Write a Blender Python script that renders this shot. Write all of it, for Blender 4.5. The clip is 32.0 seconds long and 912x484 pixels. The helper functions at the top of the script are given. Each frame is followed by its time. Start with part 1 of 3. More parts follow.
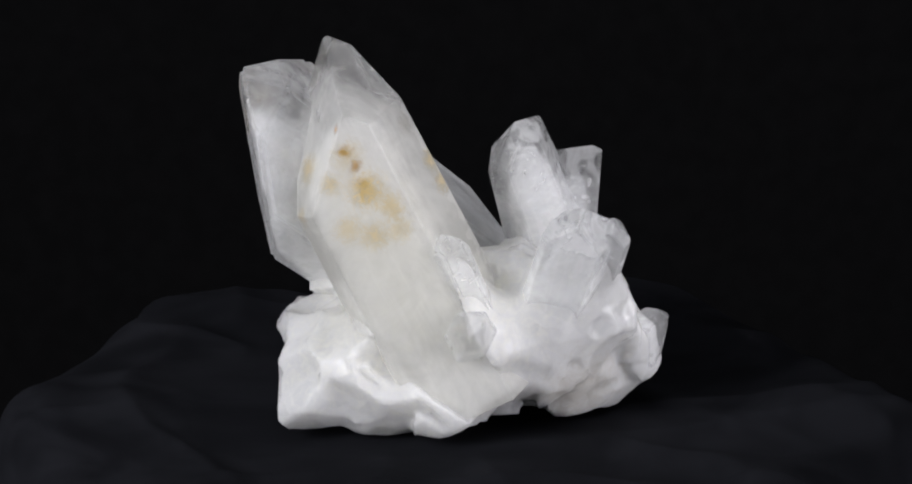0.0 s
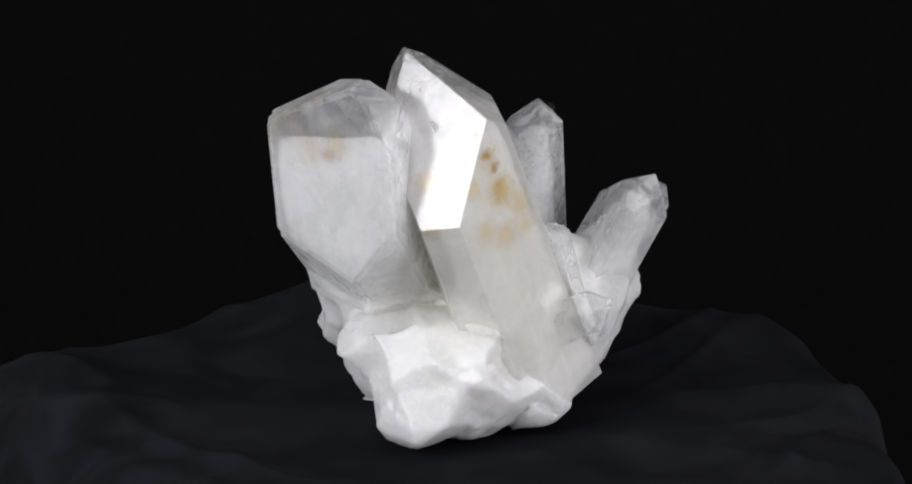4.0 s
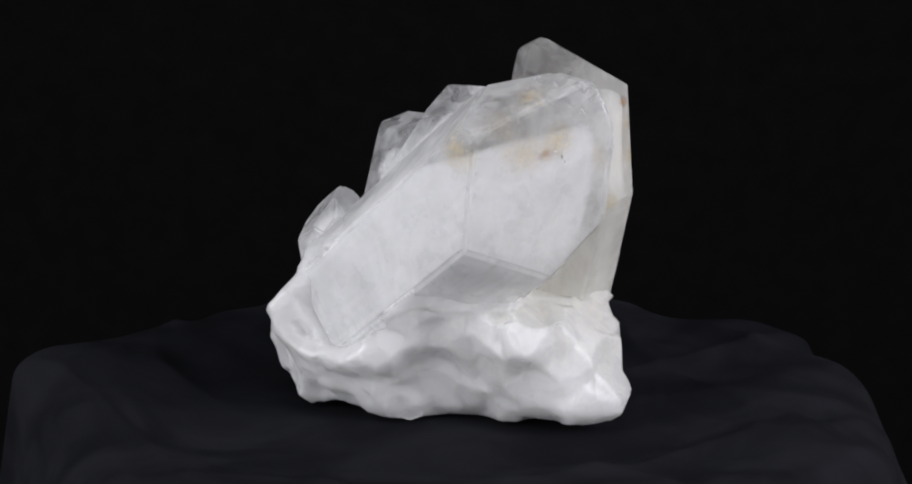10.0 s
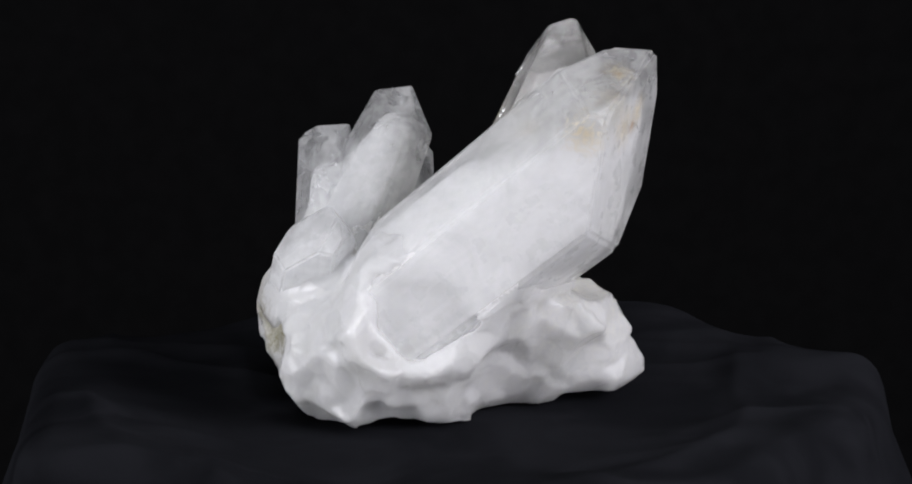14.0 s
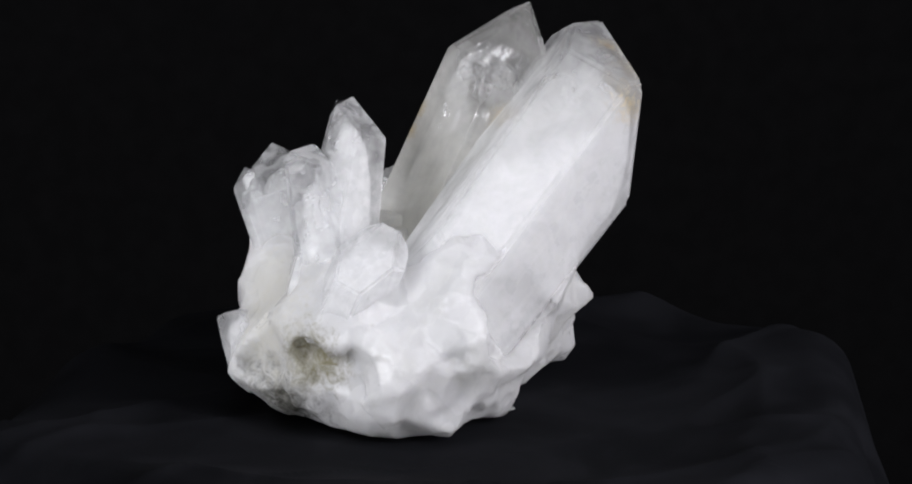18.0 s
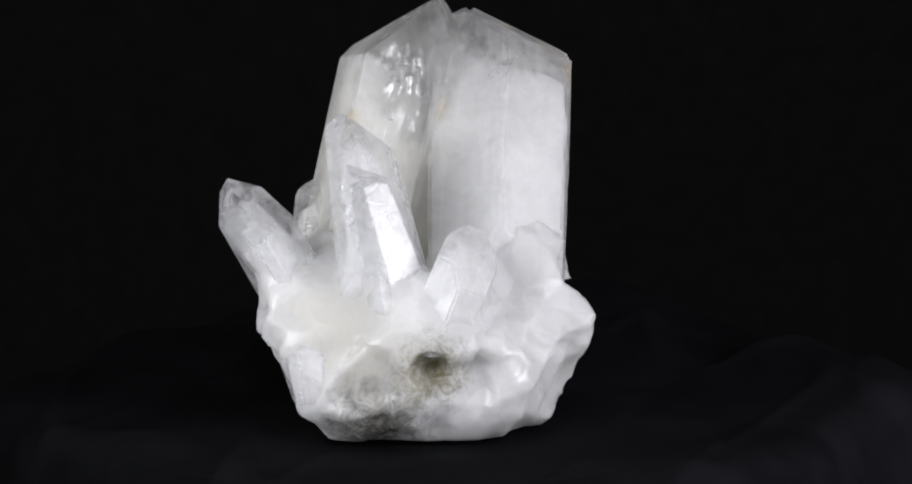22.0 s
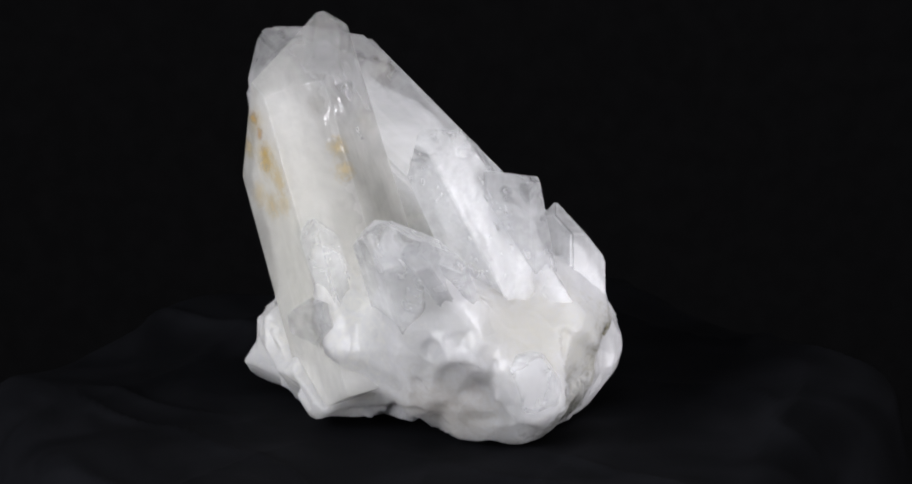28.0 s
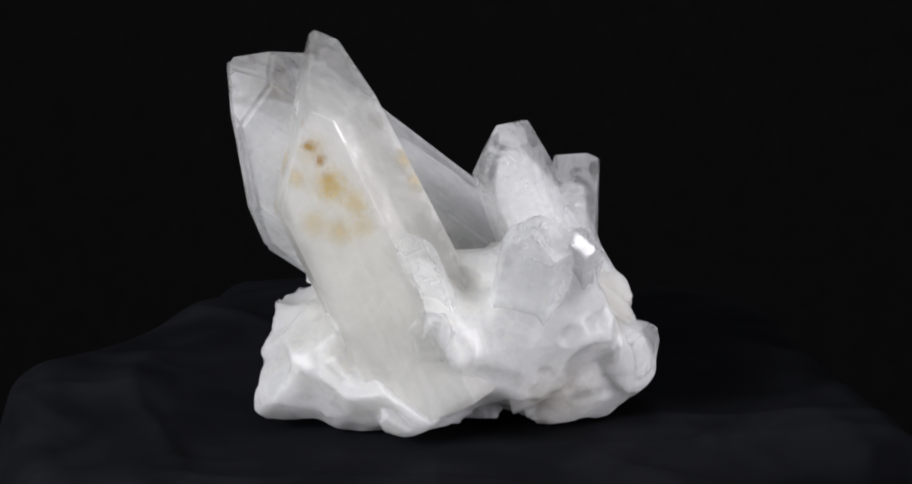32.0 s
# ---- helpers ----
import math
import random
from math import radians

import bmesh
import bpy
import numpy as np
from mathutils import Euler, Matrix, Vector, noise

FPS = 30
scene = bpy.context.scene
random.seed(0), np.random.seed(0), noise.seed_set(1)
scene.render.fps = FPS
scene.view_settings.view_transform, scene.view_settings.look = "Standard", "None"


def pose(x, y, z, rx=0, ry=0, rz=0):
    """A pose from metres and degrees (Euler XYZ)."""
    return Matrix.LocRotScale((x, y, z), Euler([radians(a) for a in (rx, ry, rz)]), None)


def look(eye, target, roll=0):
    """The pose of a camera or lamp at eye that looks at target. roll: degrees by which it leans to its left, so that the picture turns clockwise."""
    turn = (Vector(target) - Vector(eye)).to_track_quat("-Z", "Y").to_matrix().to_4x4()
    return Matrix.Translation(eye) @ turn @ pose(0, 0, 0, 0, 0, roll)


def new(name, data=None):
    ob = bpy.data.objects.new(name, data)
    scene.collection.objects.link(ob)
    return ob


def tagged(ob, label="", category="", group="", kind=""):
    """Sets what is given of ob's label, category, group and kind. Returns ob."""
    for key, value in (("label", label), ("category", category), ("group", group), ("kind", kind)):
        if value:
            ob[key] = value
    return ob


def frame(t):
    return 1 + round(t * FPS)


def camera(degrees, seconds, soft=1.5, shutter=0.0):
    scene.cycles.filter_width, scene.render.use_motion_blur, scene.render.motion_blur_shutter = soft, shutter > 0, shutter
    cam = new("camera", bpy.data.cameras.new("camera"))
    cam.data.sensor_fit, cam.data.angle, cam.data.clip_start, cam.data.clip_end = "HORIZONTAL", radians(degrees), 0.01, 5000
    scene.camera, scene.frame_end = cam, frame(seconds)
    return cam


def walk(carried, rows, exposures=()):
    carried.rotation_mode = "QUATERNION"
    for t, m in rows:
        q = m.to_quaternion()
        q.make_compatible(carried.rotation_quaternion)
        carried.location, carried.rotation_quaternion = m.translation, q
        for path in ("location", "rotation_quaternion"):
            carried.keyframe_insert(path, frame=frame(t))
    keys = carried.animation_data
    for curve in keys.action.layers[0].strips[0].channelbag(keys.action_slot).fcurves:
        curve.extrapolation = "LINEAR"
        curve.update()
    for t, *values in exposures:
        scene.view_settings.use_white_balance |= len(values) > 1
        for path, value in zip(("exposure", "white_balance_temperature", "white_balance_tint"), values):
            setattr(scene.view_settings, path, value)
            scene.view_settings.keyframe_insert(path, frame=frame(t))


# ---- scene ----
# A milky quartz cluster turns on a cloth-covered turntable before a fixed camera, in a black studio.
SECONDS = 32.0
DEGREES_PER_SECOND = 10.8404

# ---------------------------------------------------------------- camera
cam = camera(12.0, SECONDS, soft=2.0)
EYE = Vector((0, -1.3, 0.3883))
AIM = EYE + Vector((0.003175, 0.968155, -0.250335))
walk(cam, [(0.0, look(EYE, AIM, -0.537)), (SECONDS, look(EYE, AIM, -0.537))])

# ---------------------------------------------------------------- light
world = bpy.data.worlds.new("studio")
scene.world = world
world.use_nodes = True
world.node_tree.nodes["Background"].inputs[0].default_value = (0.010, 0.010, 0.012, 1)
world.node_tree.nodes["Background"].inputs[1].default_value = 0.3
scene.view_settings.exposure = 0.0


def softbox(azimuth, elevation, distance, width, height, power, tint):
    lamp = bpy.data.lights.new("softbox_light", "AREA")
    lamp.shape, lamp.size, lamp.size_y, lamp.energy, lamp.color = "RECTANGLE", width, height, power, tint
    ob = new("softbox_light", lamp)
    a, e = radians(azimuth), radians(elevation)
    aim = Vector((0, 0, 0.06))
    eye = aim + distance * Vector((math.cos(a) * math.cos(e), math.sin(a) * math.cos(e), math.sin(e)))
    ob.matrix_world = look(eye, aim)
    return ob


softbox(-34, 16, 0.85, 0.42, 0.64, 5.75, (0.965, 0.945, 1.0))
softbox(-140, 16, 0.85, 0.42, 0.64, 5.75, (0.955, 0.95, 1.0))
softbox(-90, 72, 0.95, 0.60, 0.40, 1.9, (0.95, 0.955, 1.0))


# ---------------------------------------------------------------- materials
PILE = (-0.95, -0.12, 0.0)  # the way the velvet's pile leans
MILK_DEPTH = 0.014  # how far light wanders in the stone


class Nodes:
    """Short ways to write a node material."""

    def __init__(self, name):
        self.mat = bpy.data.materials.new(name)
        self.mat.use_nodes = True
        self.tree = self.mat.node_tree
        self.tree.nodes.clear()
        self.out = self.tree.nodes.new("ShaderNodeOutputMaterial")

    def add(self, kind, values=(), **settings):
        node = self.tree.nodes.new(kind)
        for key, value in settings.items():
            setattr(node, key, value)
        for key, value in dict(values).items():
            if isinstance(value, bpy.types.NodeSocket):
                self.tree.links.new(value, node.inputs[key])
            else:
                node.inputs[key].default_value = value
        return node

    def math(self, op, a, b=0.0, clamp=False):
        return self.add("ShaderNodeMath", {0: a, 1: b}, operation=op, use_clamp=clamp).outputs[0]

    def ramp(self, value, low, high, to_low=0.0, to_high=1.0):
        n = self.add("ShaderNodeMapRange", {"Value": value, "From Min": low, "From Max": high, "To Min": to_low, "To Max": to_high})
        n.interpolation_type = "SMOOTHSTEP"
        return n.outputs[0]

    def noise(self, where, scale, detail=4.0, rough=0.55, distortion=0.0):
        return self.add("ShaderNodeTexNoise", {"Vector": where, "Scale": scale, "Detail": detail, "Roughness": rough,
                                               "Distortion": distortion}).outputs[0]

    def mix(self, factor, a, b):
        n = self.add("ShaderNodeMix", data_type="RGBA")
        for key, value in ((0, factor), (6, a), (7, b)):
            if isinstance(value, bpy.types.NodeSocket):
                self.tree.links.new(value, n.inputs[key])
            else:
                n.inputs[key].default_value = value
        return n.outputs[2]

    def finish(self, shader):
        self.tree.links.new(shader, self.out.inputs["Surface"])
        return self.mat


def stained(n, at, colour, spots):
    """Mineral stains: each one its place and reach in metres, its colour and its strength; ragged at the rim."""
    for k, (place, reach, tint, strength) in enumerate(spots):
        colour = n.mix(stain_edge(n, at, k, place, reach, strength), colour, (*tint, 1))
    return colour


def stain_edge(n, at, k, place, reach, strength):
    ragged = n.noise(at, 230.0 + 31 * k, 6.0, 0.7, 1.4)
    far = n.add("ShaderNodeVectorMath", {0: at, 1: place}, operation="DISTANCE").outputs["Value"]
    edge = n.math("SUBTRACT", n.math("DIVIDE", far, reach), n.math("MULTIPLY", n.math("SUBTRACT", ragged, 0.5), 2.6))
    return n.ramp(edge, 1.5, 0.1, 0.0, strength)


def stain_mask(n, at, spots):
    """How thickly the stains lie."""
    mask = 0.0
    for k, (place, reach, tint, strength) in enumerate(spots):
        mask = n.math("MAXIMUM", mask, stain_edge(n, at, k, place, reach, strength))
    return mask


def quartz(name, length, width=0.02, clear=0.6, fade=0.35, frost=0.28, tip_haze=0.24, shiny=0.06, wisps=1.0, milk=(0.93, 0.935, 0.94), toward=(0, 0, 0), spots=(), gloss=0.13, stria=0.06, bend=0.5, tint=(0.95, 0.955, 0.965)):
    """Clear quartz with cloudy wisps: frosted over the milky heart, clearer towards the tip and on the side named by toward. Object
    space: z runs along the crystal from its root at 0 to its tip at length."""
    n = Nodes(name)
    at = n.add("ShaderNodeTexCoord").outputs["Object"]
    sep = n.add("ShaderNodeSeparateXYZ", {0: at})
    z = n.math("DIVIDE", sep.outputs[2], length)
    big = n.noise(at, 48.0, 2.5, 0.5, 0.5)
    fine = n.noise(at, 420.0, 5.0, 0.6)
    wisp = n.noise(at, 50.0, 5.0, 0.58, 0.5)
    side = n.add("ShaderNodeVectorMath", {0: at, 1: tuple(c / width for c in toward)}, operation="DOT_PRODUCT").outputs["Value"]
    level = n.math("ADD", n.math("ADD", z, side), n.math("MULTIPLY", n.math("SUBTRACT", big, 0.5), 0.35))
    clearness = n.ramp(level, clear, clear + fade)
    long = n.add("ShaderNodeVectorMath", {0: at, 1: (1.0, 1.0, 0.12)}, operation="MULTIPLY").outputs[0]
    streak = n.noise(long, 170.0, 4.0, 0.55, 0.3)
    cloud = n.math("ADD", n.ramp(wisp, 0.36, 0.66, -0.10, 0.24), n.ramp(streak, 0.48, 0.66, 0.0, 0.12))
    windows = n.ramp(n.noise(at, 115.0, 3.0, 0.5, 0.7), 0.43, 0.56, 1.0 - 0.75 * wisps, 1.0 + 0.45 * wisps)
    body = n.math("SUBTRACT", n.math("MULTIPLY", windows, tip_haze), frost)
    body = n.math("ADD", n.math("MULTIPLY", clearness, body), frost)
    haze = n.math("ADD", body, n.math("MULTIPLY", cloud, 0.4 + 0.6 * wisps), clamp=True)
    white = n.add("ShaderNodeRGB").outputs[0]
    white.default_value = (*milk, 1)
    colour = stained(n, at, white, spots)
    if spots:
        haze = n.math("MAXIMUM", haze, n.math("MULTIPLY", stain_mask(n, at, spots), 1.1, True))
    # growth lines across the prism faces, pits and scratches
    lines = n.add("ShaderNodeCombineXYZ", {0: n.math("MULTIPLY", sep.outputs[0], 0.15), 1: n.math("MULTIPLY", sep.outputs[1], 0.15), 2: sep.outputs[2]})
    growth = n.noise(lines.outputs[0], 900.0, 3.0, 0.6)
    relief = n.math("ADD", n.math("MULTIPLY", growth, stria), n.math("MULTIPLY", fine, 0.2))
    relief = n.math("ADD", relief, n.math("MULTIPLY", wisp, 0.5))
    waves = n.add("ShaderNodeBump", {"Strength": 0.4, "Distance": 0.003, "Height": n.noise(at, 38.0, 3.0, 0.5, 0.6)})
    bump = n.add("ShaderNodeBump", {"Strength": 0.38, "Distance": 0.0006, "Height": relief, "Normal": waves.outputs[0]})
    rough = n.ramp(n.noise(at, 160.0, 4.0), 0.35, 0.7, gloss * 0.7, gloss * 2.2)
    rough = n.math("ADD", rough, n.ramp(side, 0.06, 0.20, 0.0, 0.30))
    bent = n.add("ShaderNodeBsdfPrincipled", {"Base Color": (*tint, 1), "Roughness": gloss * 0.5, "IOR": 1.54,
                                              "Transmission Weight": 1.0, "Normal": bump.outputs[0]})
    thin = n.add("ShaderNodeBsdfTransparent", {"Color": (*[c ** 0.4 for c in tint], 1)})
    glow = n.add("ShaderNodeMixShader", {0: 0.5, 1: n.add("ShaderNodeBsdfDiffuse", {"Color": colour, "Normal": waves.outputs[0]}).outputs[0],
                                         2: n.add("ShaderNodeBsdfTranslucent", {"Color": colour, "Normal": waves.outputs[0]}).outputs[0]})
    cloudy = n.add("ShaderNodeMixShader", {0: haze, 1: thin.outputs[0], 2: glow.outputs[0]})
    edge_on = n.add("ShaderNodeLayerWeight", {"Blend": 0.5, "Normal": bump.outputs[0]}).outputs["Facing"]
    shine = n.math("MULTIPLY_ADD", n.math("POWER", edge_on, 5.0), 0.5)
    shine.node.inputs[2].default_value = shiny
    mirror = n.add("ShaderNodeBsdfAnisotropic", {"Color": (1, 1, 1, 1), "Roughness": rough, "Normal": bump.outputs[0]})
    coated = n.add("ShaderNodeMixShader", {0: shine, 1: cloudy.outputs[0], 2: mirror.outputs[0]})
    both = n.add("ShaderNodeMixShader", {0: n.math("MULTIPLY", n.math("MULTIPLY", clearness, bend), n.math("SUBTRACT", 1.0, haze)), 1: coated.outputs[0], 2: bent.outputs[0]})
    return n.finish(both.outputs[0])


def fracture_or_mirror(name, low=0.46, high=0.62, metal=0.5, rough=0.18):
    """A silvery film with holes: an old crack inside the stone, or an added mirror sheet."""
    n = Nodes(name)
    at = n.add("ShaderNodeTexCoord").outputs["Object"]
    film = n.ramp(n.noise(at, 170.0, 6.0, 0.7, 1.2), low, high)
    white = n.add("ShaderNodeBsdfPrincipled", {"Base Color": (1.0 - 0.3 * metal, 1.0 - 0.3 * metal, 1.01 - 0.3 * metal, 1), "Roughness": rough, "Metallic": metal})
    clear = n.add("ShaderNodeBsdfTransparent", {"Color": (1, 1, 1, 1)})
    return n.finish(n.add("ShaderNodeMixShader", {0: n.math("MULTIPLY", film, 0.85 + 0.1 * metal), 1: clear.outputs[0], 2: white.outputs[0]}).outputs[0])


def rock_quartz(name, spots=()):
    """Broken, sugary white quartz at the root of the cluster."""
    n = Nodes(name)
    at = n.add("ShaderNodeTexCoord").outputs["Object"]
    big = n.noise(at, 60.0, 4.0, 0.55, 0.5)
    fine = n.noise(at, 500.0, 6.0, 0.65)
    cells = n.add("ShaderNodeTexVoronoi", {"Vector": at, "Scale": 190.0, "Randomness": 1.0}).outputs["Distance"]
    colour = n.mix(n.ramp(big, 0.35, 0.68), (0.78, 0.78, 0.79, 1), (0.71, 0.713, 0.708, 1))
    colour = n.mix(n.ramp(fine, 0.5, 0.75, 0.0, 0.4), colour, (0.88, 0.88, 0.885, 1))
    warped = n.add("ShaderNodeVectorMath", {0: n.add("ShaderNodeTexNoise", {"Vector": at, "Scale": 90.0}).outputs["Color"], 1: (0.010, 0.010, 0.010), 2: at}, operation="MULTIPLY_ADD")
    blocks = n.add("ShaderNodeTexVoronoi", {"Vector": warped.outputs[0], "Scale": 95.0}).outputs["Color"]
    tone = n.add("ShaderNodeSeparateColor", {0: blocks}).outputs[0]
    colour = n.mix(n.ramp(tone, 0.55, 0.95, 0.0, 0.8), colour, (0.70, 0.705, 0.71, 1))
    colour = n.mix(n.ramp(tone, 0.3, 0.05, 0.0, 0.7), colour, (0.88, 0.88, 0.885, 1))
    colour = stained(n, at, colour, spots)
    relief = n.math("ADD", n.math("MULTIPLY", fine, 0.6), n.math("MULTIPLY", cells, 0.8))
    grains = n.add("ShaderNodeTexVoronoi", {"Vector": warped.outputs[0], "Scale": 105.0}).outputs["Distance"]
    coarse = n.add("ShaderNodeBump", {"Strength": 0.38, "Distance": 0.0028, "Height": grains})
    bump = n.add("ShaderNodeBump", {"Strength": 0.22, "Distance": 0.0005, "Height": relief, "Normal": coarse.outputs[0]})
    shader = n.add("ShaderNodeBsdfPrincipled", {"Base Color": colour, "Roughness": n.ramp(tone, 0.2, 0.8, 0.26, 0.5), "IOR": 1.54,
                                                "Subsurface Weight": 1.0, "Subsurface Radius": (1, 1, 0.97), "Subsurface Scale": MILK_DEPTH,
                                                "Normal": bump.outputs[0]})
    return n.finish(shader.outputs[0])


def milky_heart(name, spots=()):
    """The dense white inside of the crystals, seen through their clear skin."""
    n = Nodes(name)
    at = n.add("ShaderNodeTexCoord").outputs["Object"]
    big = n.noise(at, 40.0, 4.0, 0.55, 0.4)
    colour = n.mix(n.ramp(big, 0.36, 0.66), (0.955, 0.955, 0.96, 1), (0.90, 0.905, 0.905, 1))
    colour = stained(n, at, colour, spots)
    shader = n.add("ShaderNodeBsdfPrincipled", {"Base Color": colour, "Roughness": 0.55, "IOR": 1.1, "Subsurface Weight": 1.0,
                                                "Subsurface Radius": (1, 1, 0.97), "Subsurface Scale": MILK_DEPTH})
    return n.finish(shader.outputs[0])


def velvet(name):
    """Black brushed cloth. Its pile leans one way, so it is greyer seen from one side than from the other."""
    n = Nodes(name)
    at = n.add("ShaderNodeTexCoord").outputs["Object"]
    weave = n.noise(at, 1400.0, 3.0, 0.6)
    rub = n.noise(at, 26.0, 4.0, 0.55, 0.8)
    colour = n.mix(n.ramp(rub, 0.35, 0.7), (0.0086, 0.0091, 0.0114, 1), (0.0158, 0.0165, 0.0202, 1))
    bump = n.add("ShaderNodeBump", {"Strength": 0.5, "Distance": 0.0004, "Height": weave})
    lean = n.add("ShaderNodeVectorTransform", {0: PILE}, vector_type="VECTOR", convert_from="OBJECT", convert_to="WORLD")
    pile = n.add("ShaderNodeVectorMath", {0: bump.outputs[0], 1: lean.outputs[0]}, operation="ADD")
    pile = n.add("ShaderNodeVectorMath", {0: pile.outputs[0]}, operation="NORMALIZE")
    shader = n.add("ShaderNodeBsdfPrincipled", {"Base Color": colour, "Roughness": 0.95, "Specular IOR Level": 0.05, "Sheen Weight": 0.0,
                                                "Sheen Roughness": 0.5, "Sheen Tint": (0.7, 0.75, 0.85, 1), "Normal": pile.outputs[0]})
    return n.finish(shader.outputs[0])


def plain(name, colour, rough):
    n = Nodes(name)
    at = n.add("ShaderNodeTexCoord").outputs["Object"]
    fine = n.noise(at, 60.0, 5.0)
    shade = n.mix(n.ramp(fine, 0.3, 0.7), (*colour, 1), (*[c * 1.25 for c in colour], 1))
    shader = n.add("ShaderNodeBsdfPrincipled", {"Base Color": shade, "Roughness": rough, "Specular IOR Level": 0.2})
    return n.finish(shader.outputs[0])


# ---------------------------------------------------------------- shapes
def part(name, bm, material, parent, label="", place=None):
    """Links a bmesh as one mesh object under its thing."""
    me = bpy.data.meshes.new(name)
    bm.to_mesh(me)
    bm.free()
    me.materials.append(material)
    ob = new(name, me)
    ob.parent = parent
    if place is not None:
        ob.matrix_local = place
    return tagged(ob, label)


def cut_block(planes, reach):
    """A convex block: all that lies below every plane (normal, distance)."""
    bm = bmesh.new()
    bmesh.ops.create_cube(bm, size=reach)
    for normal, distance in planes:
        got = bmesh.ops.bisect_plane(bm, geom=bm.verts[:] + bm.edges[:] + bm.faces[:], dist=1e-7, plane_co=normal * distance,
                                     plane_no=normal, clear_outer=True)
        rim = [g for g in got["geom_cut"] if isinstance(g, bmesh.types.BMEdge)]
        if rim:
            bmesh.ops.edgeloop_fill(bm, edges=rim)
    bmesh.ops.remove_doubles(bm, verts=bm.verts[:], dist=2e-5)
    bmesh.ops.recalc_face_normals(bm, faces=bm.faces[:])
    return bm


def soften(bm, width, segments=2):
    """Rubbed edges."""
    bmesh.ops.bevel(bm, geom=bm.edges[:], offset=width, segments=segments, affect="EDGES", clamp_overlap=True)


def crystal(cluster, root, tip, spin, slope, taper, sides, steps, label="", foot=4.0, edge=0.0004, heart=(1.5, 0.7), slant=None, bare=None, trims=(), round_edges=False, **finish):
    """A six-sided quartz point. Millimetres and degrees: its root and tip, the turn of its prism, the slope and the taper of its
    faces, how far each of the six prism faces stands from the axis, and how far each tip face stands off the tip. heart: how deep
    under each face the milky heart begins, to what share of the length it reaches and how much it narrows; slant: the side on which it ends sooner, how high on the axis, and the steepness of that end."""
    root, tip = Vector(root) / 1000, Vector(tip) / 1000
    length = (tip - root).length
    u = (tip - root) / length
    e1 = Vector((0, 0, 1) if abs(u.z) < 0.8 else (1, 0, 0)).cross(u).normalized()
    e2 = u.cross(e1)
    place = Matrix.Translation(root) @ Matrix((e1, e2, u)).transposed().to_4x4()
    planes, inner = [(Vector((0, 0, -1)), 0.0)], [(Vector((0, 0, -1)), -0.001)]
    insets, summit, *lean_in = heart
    insets = insets if isinstance(insets, tuple) else (insets,) * 6
    for k in range(6):
        a = radians(spin + 60 * k)
        r = Vector((math.cos(a), math.sin(a), 0))
        side = (r * math.cos(radians(taper)) + Vector((0, 0, math.sin(radians(taper))))).normalized()
        planes.append((side, side.dot(r * sides[k] / 1000)))
        tilt = radians(taper + sum(lean_in))
        inside = r * math.cos(tilt) + Vector((0, 0, math.sin(tilt)))
        inner.append((inside, inside.dot(r * sides[k] / 1000) - insets[k] / 1000))
        top = (r * math.sin(radians(slope)) + Vector((0, 0, math.cos(radians(slope))))).normalized()
        planes.append((top, top.z * length + steps[k] / 1000))
        inner.append((top, top.z * length * summit + steps[k] * 0.7 / 1000))
    turn = place.to_3x3().transposed()
    down = turn @ Vector((0, 0, -1))
    planes.append((down, down.dot(turn @ (Vector((0, 0, foot / 1000)) - root))))
    inner.append((down, down.dot(turn @ (Vector((0, 0, foot / 1000 + 0.001)) - root))))
    for spot, way in trims:
        # broken off along one more plane
        away = turn @ Vector(way).normalized()
        planes.append((away, away.dot(turn @ (Vector(spot) / 1000 - root))))
        inner.append((away, planes[-1][1] - 0.0008))
    if slant:
        lean = turn @ Vector(slant[0])
        lean = Vector((lean.x, lean.y, 0)).normalized() * math.sin(radians(slant[2])) + Vector((0, 0, math.cos(radians(slant[2]))))
        inner.append((lean, lean.z * length * slant[1]))
    spin_out = place.to_3x3()
    outward = lambda walls: (np.array([tuple(spin_out @ p) for p, _ in walls]), np.array([d + (spin_out @ p).dot(root) for p, d in walls]))
    HEARTS.append((*outward(inner), root.lerp(tip, 0.5), length))
    SHELLS.append(outward(planes))
    if bare:
        BARE.append((*outward(planes), bare))
    bm = cut_block(planes, 0.5)
    soften(bm, edge, 4 if round_edges else 2)
    for f in bm.faces:
        f.smooth = round_edges
    if "toward" in finish:
        finish["toward"] = (*(turn @ Vector(finish["toward"])).xy, 0.0)
    if "spots" in finish:
        finish["spots"] = [(tuple(turn @ (Vector(p) / 1000 - root)), r / 1000, tint, much) for p, r, tint, much in finish["spots"]]
    material = quartz("quartz", length, sum(sides) / 6000, **finish)
    ob = part("crystal", bm, material, cluster, label, place)
    if round_edges:
        flat = ob.modifiers.new("flat_faces", "WEIGHTED_NORMAL")
        flat.weight = 100
    return ob


